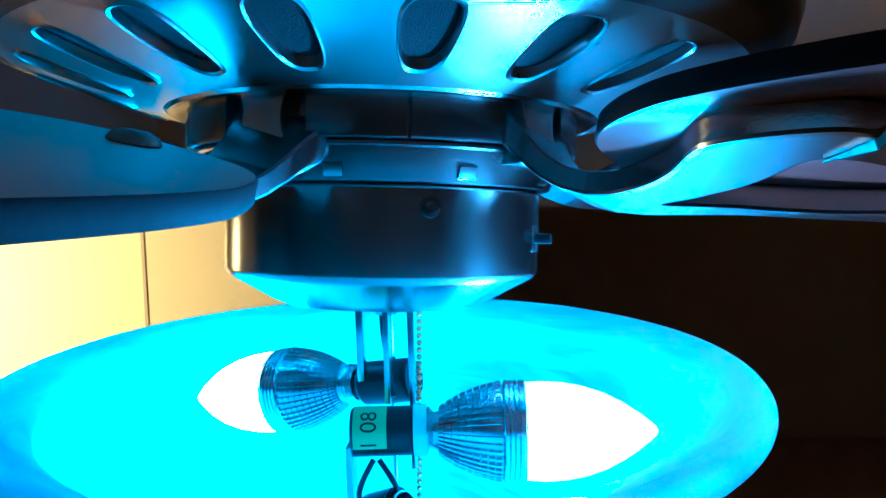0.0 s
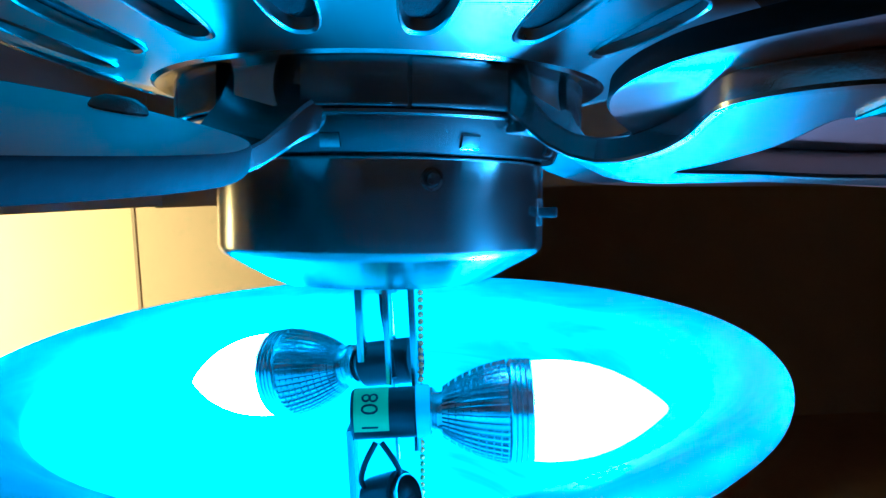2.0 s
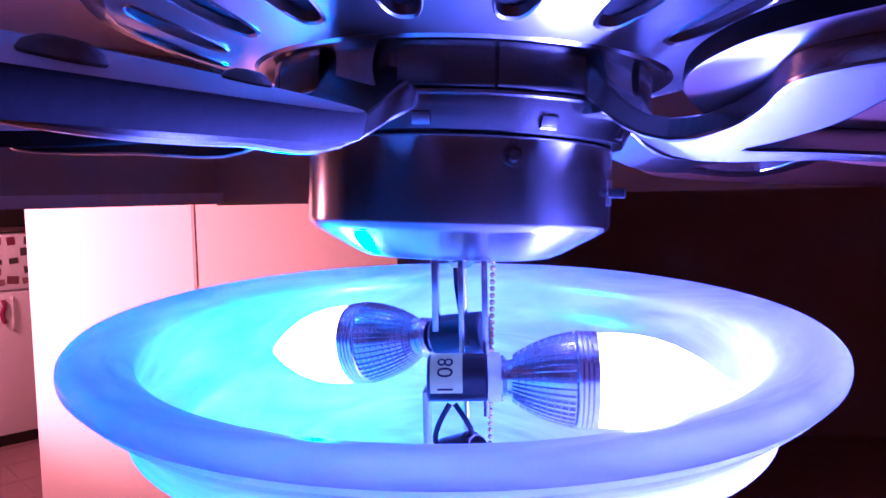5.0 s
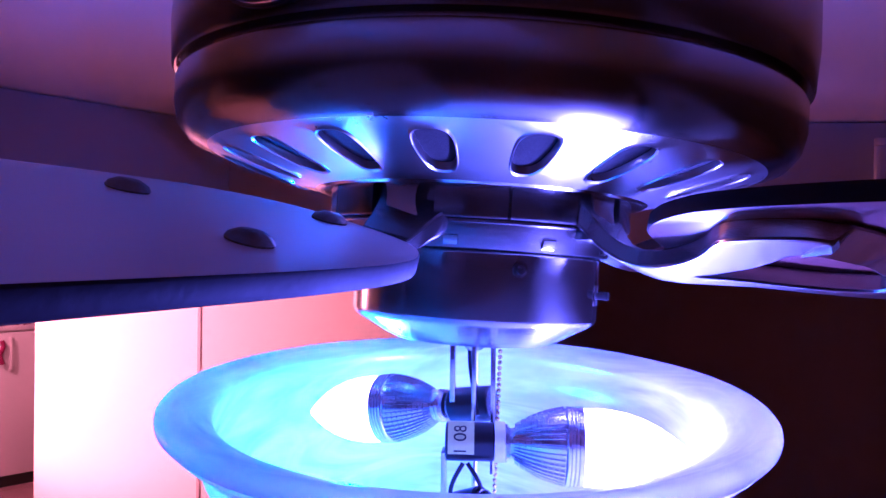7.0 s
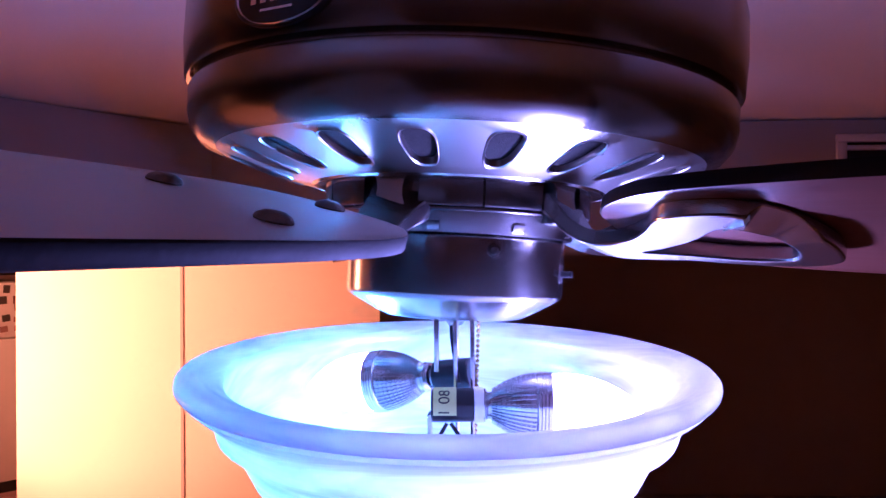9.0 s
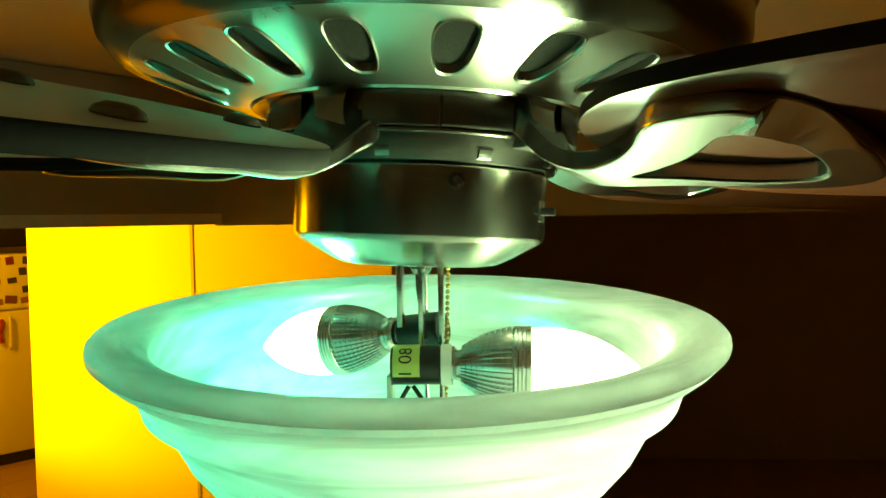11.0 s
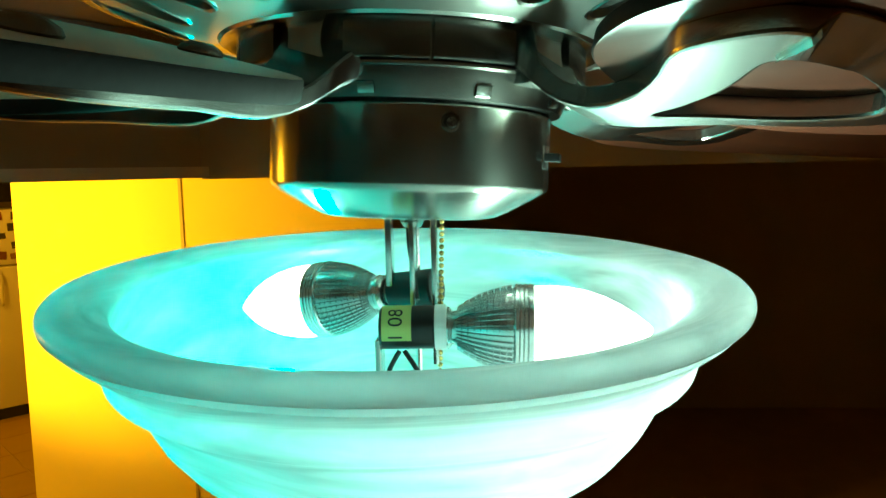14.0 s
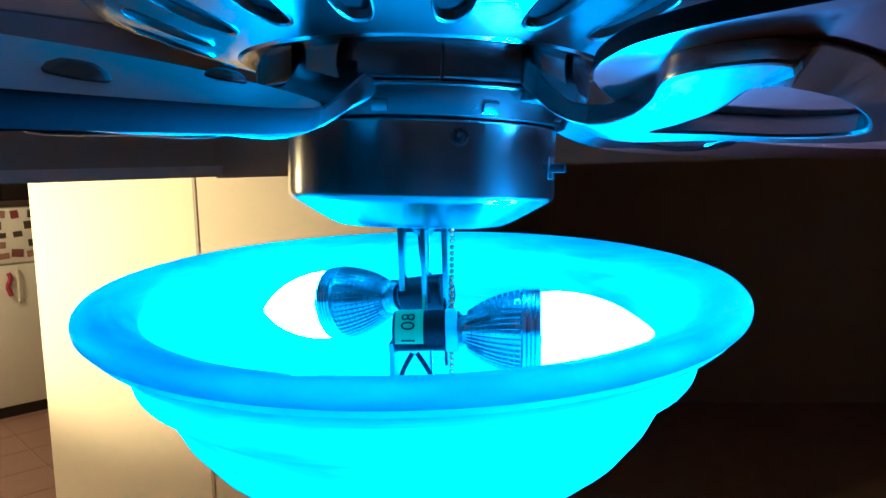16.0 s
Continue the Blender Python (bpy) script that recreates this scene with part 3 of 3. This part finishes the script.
# ---- light kit ----
BOWL_AT = Matrix.Translation((-0.005, 0, 2.0420)) @ pose(0, 0, 0, 3.3, 0.9, 0)
bowl = part("glass_bowl", lathe([(0.1262, -0.0066), (0.1284, -0.0050), (0.1360, -0.0018), (0.1420, -0.0001), (0.1462, 0.0004), (0.1492, -0.0004), (0.1510, -0.0024), (0.1513, -0.0045), (0.1509, -0.0064), (0.1498, -0.0077), (0.1480, -0.0082), (0.1440, -0.0080), (0.1436, -0.0090), (0.1462, -0.0102), (0.1466, -0.0112), (0.1440, -0.0136), (0.1385, -0.0180), (0.1340, -0.0220), (0.1318, -0.0248), (0.1315, -0.0280), (0.1300, -0.0335),
                                 (0.1229, -0.0390), (0.1186, -0.0425), (0.1173, -0.0450), (0.1162, -0.0490), (0.1113, -0.0590), (0.1026, -0.0705), (0.0900, -0.0815), (0.0726, -0.0910), (0.0532, -0.0975), (0.0290, -0.1015),
                                 (0.0060, -0.1025), (0.0060, -0.0985), (0.0290, -0.0975), (0.0513, -0.0935), (0.0697, -0.0870), (0.0862, -0.0780), (0.0983, -0.0675), (0.1070, -0.0565), (0.1128, -0.0460), (0.1152, -0.0405),
                                 (0.1235, -0.0360), (0.1262, -0.0290), (0.1270, -0.0225), (0.1262, -0.0130), (0.1256, -0.0085)], 128, True), ALABASTER, fan, "cloudy alabaster glass bowl, lowered for access",
            FAN.inverted() @ BOWL_AT, 60)
kit = new("light_kit")
kit.empty_display_size, kit.parent = 0.02, fan
kit.matrix_local = FAN.inverted()
part("strap", box(-0.0125, -0.006, 2.036, -0.0097, 0.004, 2.074, 0.0004), STEEL, kit, "flat zinc hanger strap")
part("strap", box(-0.0010, -0.012, 2.028, 0.0012, 0.000, 2.073, 0.0004), STEEL, kit, "flat zinc hanger strap")
part("strap", box(0.0085, -0.008, 2.000, 0.0110, 0.002, 2.073, 0.0004), STEEL, kit, "flat zinc hanger strap")
part("strap", box(-0.0150, -0.028, 1.965, -0.0125, -0.016, 2.016, 0.0004), STEEL, kit, "flat zinc hanger strap")
part("rod", tube([(0.0, 0.012, 2.075), (0.0, 0.012, 2.0), (0, 0.012, 1.937)], 0.0016), STEEL, kit, "threaded rod through the bowl")
part("rod_nut", lathe([(0, -0.0055), (0.004, -0.0055), (0.0055, -0.003), (0.0055, 0.0), (0, 0.0)], 6), STEEL, kit, "", pose(0, -0.004, 2.0685), 0)
part("finial", lathe([(0, -0.012), (0.005, -0.011), (0.008, -0.006), (0.0055, 0.0), (0.011, 0.003), (0, 0.004)], 32), NICKEL, kit, "", pose(0, 0.004, 1.935))


def socket_bm():
    return lathe([(0, -0.0005), (0.0086, -0.0005), (0.0094, 0.0005), (0.0094, 0.0225), (0.0088, 0.0232), (0, 0.0232)], 28)


SOCKET_R = axis_pose((-0.0125, -0.0225, 2.0205), (1, 0.03, 0))
AX_L = Vector((-0.92, 0.35, -0.14)).normalized()
END_L = Vector((-0.052, 0.033, 2.0235))
SOCKET_L = axis_pose(END_L - AX_L * 0.066, AX_L)
for m, name in ((SOCKET_R, "lamp_socket"), (SOCKET_L, "lamp_socket")):
    part(name, socket_bm(), BLACK, kit, "black lamp socket", m)
sock_low = part("lamp_socket", lathe([(0.0, 0.002), (0.0075, 0.002), (0.0075, 0.0135), (0.0094, 0.0135), (0.0094, 0.0), (0.0, -0.001)], 28), BLACK, kit, "empty black lamp socket", axis_pose((-0.0055, -0.024, 1.987), (0.75, -0.45, 0.35)))
part("socket_shell", lathe([(0.0068, 0.003), (0.0068, 0.0165), (0.0074, 0.0165), (0.0074, 0.003)], 28, True), STEEL, sock_low, "shiny screw shell")
for at, r in ((SOCKET_R @ pose(0, 0, 0.0234), 0.0098),):
    part("socket_ring", lathe([(0.006, 0), (r, 0), (r, 0.005), (0.006, 0.005)], 28, True), CLEAR_RING, kit, "milky plastic collar", at)
part("socket_label", lathe([(0.00965, 0.0008), (0.00965, 0.0135)], 24, turn=230), PAPER, kit, "pale green paper label", SOCKET_R @ pose(0, 0, 0, 0, 0, -25))


def wrapped_text(text, size, xc, r, y0, z0):
    """Figures that read upwards, laid round a level cylinder along x."""
    cu = bpy.data.curves.new("figures", "FONT")
    cu.body, cu.size, cu.align_x, cu.align_y = text, size, "CENTER", "CENTER"
    ob = bpy.data.objects.new("figures", cu)
    scene.collection.objects.link(ob)
    bpy.context.view_layer.update()
    me = bpy.data.meshes.new_from_object(ob.evaluated_get(bpy.context.evaluated_depsgraph_get()))
    bpy.data.objects.remove(ob)
    bm = bmesh.new()
    bm.from_mesh(me)
    bpy.data.meshes.remove(me)
    bmesh.ops.subdivide_edges(bm, edges=[e for e in bm.edges if e.calc_length() > size * 0.15], cuts=2)
    for v in bm.verts:
        a = (v.co.x + 0.0032) / r
        v.co = Vector((xc - v.co.y, y0 - r * math.cos(a), z0 + r * math.sin(a)))
    return bm


part("label_figures", wrapped_text("1 08", 0.0088, -0.0052, 0.00985, -0.0222, 2.0205), INK, kit, "printed dark figures", None, 0)
for pts in ([(-0.004, -0.030, 2.012), (-0.008, -0.031, 2.005), (-0.010, -0.030, 1.998), (-0.008, -0.026, 1.992)],
            [(-0.002, -0.030, 2.012), (0.003, -0.032, 2.005), (0.004, -0.030, 2.000), (-0.001, -0.028, 1.995), (-0.004, -0.026, 1.990)],
            [(-0.003, 0.004, 2.074), (-0.0025, 0.003, 2.055), (0.0, -0.002, 2.04), (0.002, -0.008, 2.03)]):
    part("wire", tube(pts, 0.0011, 8), WIRE, kit, "thin black wire")
chain = bmesh.new()
for k in range(34):
    bmesh.ops.create_uvsphere(chain, u_segments=10, v_segments=8, radius=0.00125, matrix=Matrix.Translation((0.0135 - 0.0001 * k, -0.002, 2.068 - 0.0029 * k)))
part("pull_chain", chain, BRASS, kit, "beaded pull chain")


def bulb(label, at, colour):
    """A candle bulb along +z: screw cap at 0, ribbed heat sink, glowing candle globe."""
    b = thing("light_bulb", label, "light bulb", at, "candle bulbs in the bowl")
    part("cap", lathe([(0.0, -0.010), (0.0055, -0.010), (0.0058, 0.0), (0.0080, 0.0004), (0.0088, 0.0012), (0.0080, 0.0022), (0.0090, 0.0032), (0.0092, 0.0044), (0.0080, 0.0054), (0.0072, 0.0062)], 40), STEEL, b)
    prof = [(0.0072, 0.0060), (0.0076, 0.0078), (0.0098, 0.0110), (0.0128, 0.0165), (0.0152, 0.0225), (0.0168, 0.0285), (0.0174, 0.0320)]
    sink = part("heat_sink", lathe(prof + [(0.0188, 0.0325), (0.0193, 0.0330), (0.0193, 0.0341), (0.0187, 0.0345), (0.0193, 0.0349), (0.0193, 0.0359), (0.0187, 0.0363), (0.0193, 0.0367), (0.0193, 0.0377), (0.0187, 0.0381), (0.0193, 0.0385), (0.0192, 0.0405), (0.0186, 0.0410), (0.017, 0.0411)], 64), ALU, b, "ribbed aluminium heat sink")
    fins = bmesh.new()
    count, bands = 42, 9
    z0, z1 = 0.0078, 0.0318

    def edge_at(z):
        return along([(q, r) for r, q in prof], z)

    for k in range(count):
        a = 2 * math.pi * k / count
        c, s = math.cos(a), math.sin(a)
        for i in range(bands):
            low, high = z0 + (z1 - z0) * (i + 0.10) / bands, z0 + (z1 - z0) * (i + 0.90) / bands
            rows = []
            for z in (low, high):
                r = edge_at(z)
                rows.append([fins.verts.new((rr * c - w * s, rr * s + w * c, z)) for rr, w in ((r - 0.0006, -0.00062), (r + 0.0016, -0.00042), (r + 0.0016, 0.00042), (r - 0.0006, 0.00062))])
            for j in range(3):
                fins.faces.new((rows[0][j], rows[0][j + 1], rows[1][j + 1], rows[1][j]))
            fins.faces.new(rows[0])
            fins.faces.new(rows[1])
    tagged(part("fin_crown", fins, ALU, sink, "fine fins cut into small teeth", None, 0), "", "", "", "stuff")
    globe = part("globe", lathe([(0.017, 0.0410), (0.0182, 0.0412), (0.0186, 0.048), (0.0182, 0.055), (0.0168, 0.063), (0.0142, 0.071), (0.0108, 0.078), (0.0070, 0.084), (0.0036, 0.0885), (0.0016, 0.0908), (0, 0.0915)], 48), GLOBE, b, "glowing candle-shaped globe", None, 60)
    globe.visible_shadow = False
    light = lamp("bulb_light", "POINT", at @ Vector((0, 0, 0.060)), LED_POWER, colour, 0.010)
    light.data.cycles.use_multiple_importance_sampling = False
    return b


bulb("glowing candle bulb with a ribbed metal base", axis_pose((0.0125, -0.0222, 2.0203), (1, -0.01, -0.02)), LED_RIGHT)
bulb("glowing candle bulb tilted down, with a ribbed metal base", axis_pose(END_L - AX_L * 0.0405, AX_L), LED_LEFT)

# corner strip of the cream wall
structure("trim_corner", box(-1.254, 2.6265, 0, -1.240, 2.629, CEIL - 0.006, 0.001), WALL, "slim painted strip on the wall corner", "trim")

# ---- kitchen floor tiles, turned with the kitchen ----
tile_me = mesh_of(box(-0.222, -0.222, -0.006, 0.222, 0.222, 0.0, 0.003), "tile", TILE, 0)
for i in range(-5, 5):
    for j in range(-9, 2):
        m = KITCHEN @ pose(0.45 * i, 0.45 * j - 0.3, 0)
        x, y = m.translation.x, m.translation.y
        if -5.9 < x < -2.3 and 2.9 < y < 6.9:
            tile = new("tile", tile_me)
            tile.matrix_local, tile.parent = m, floor
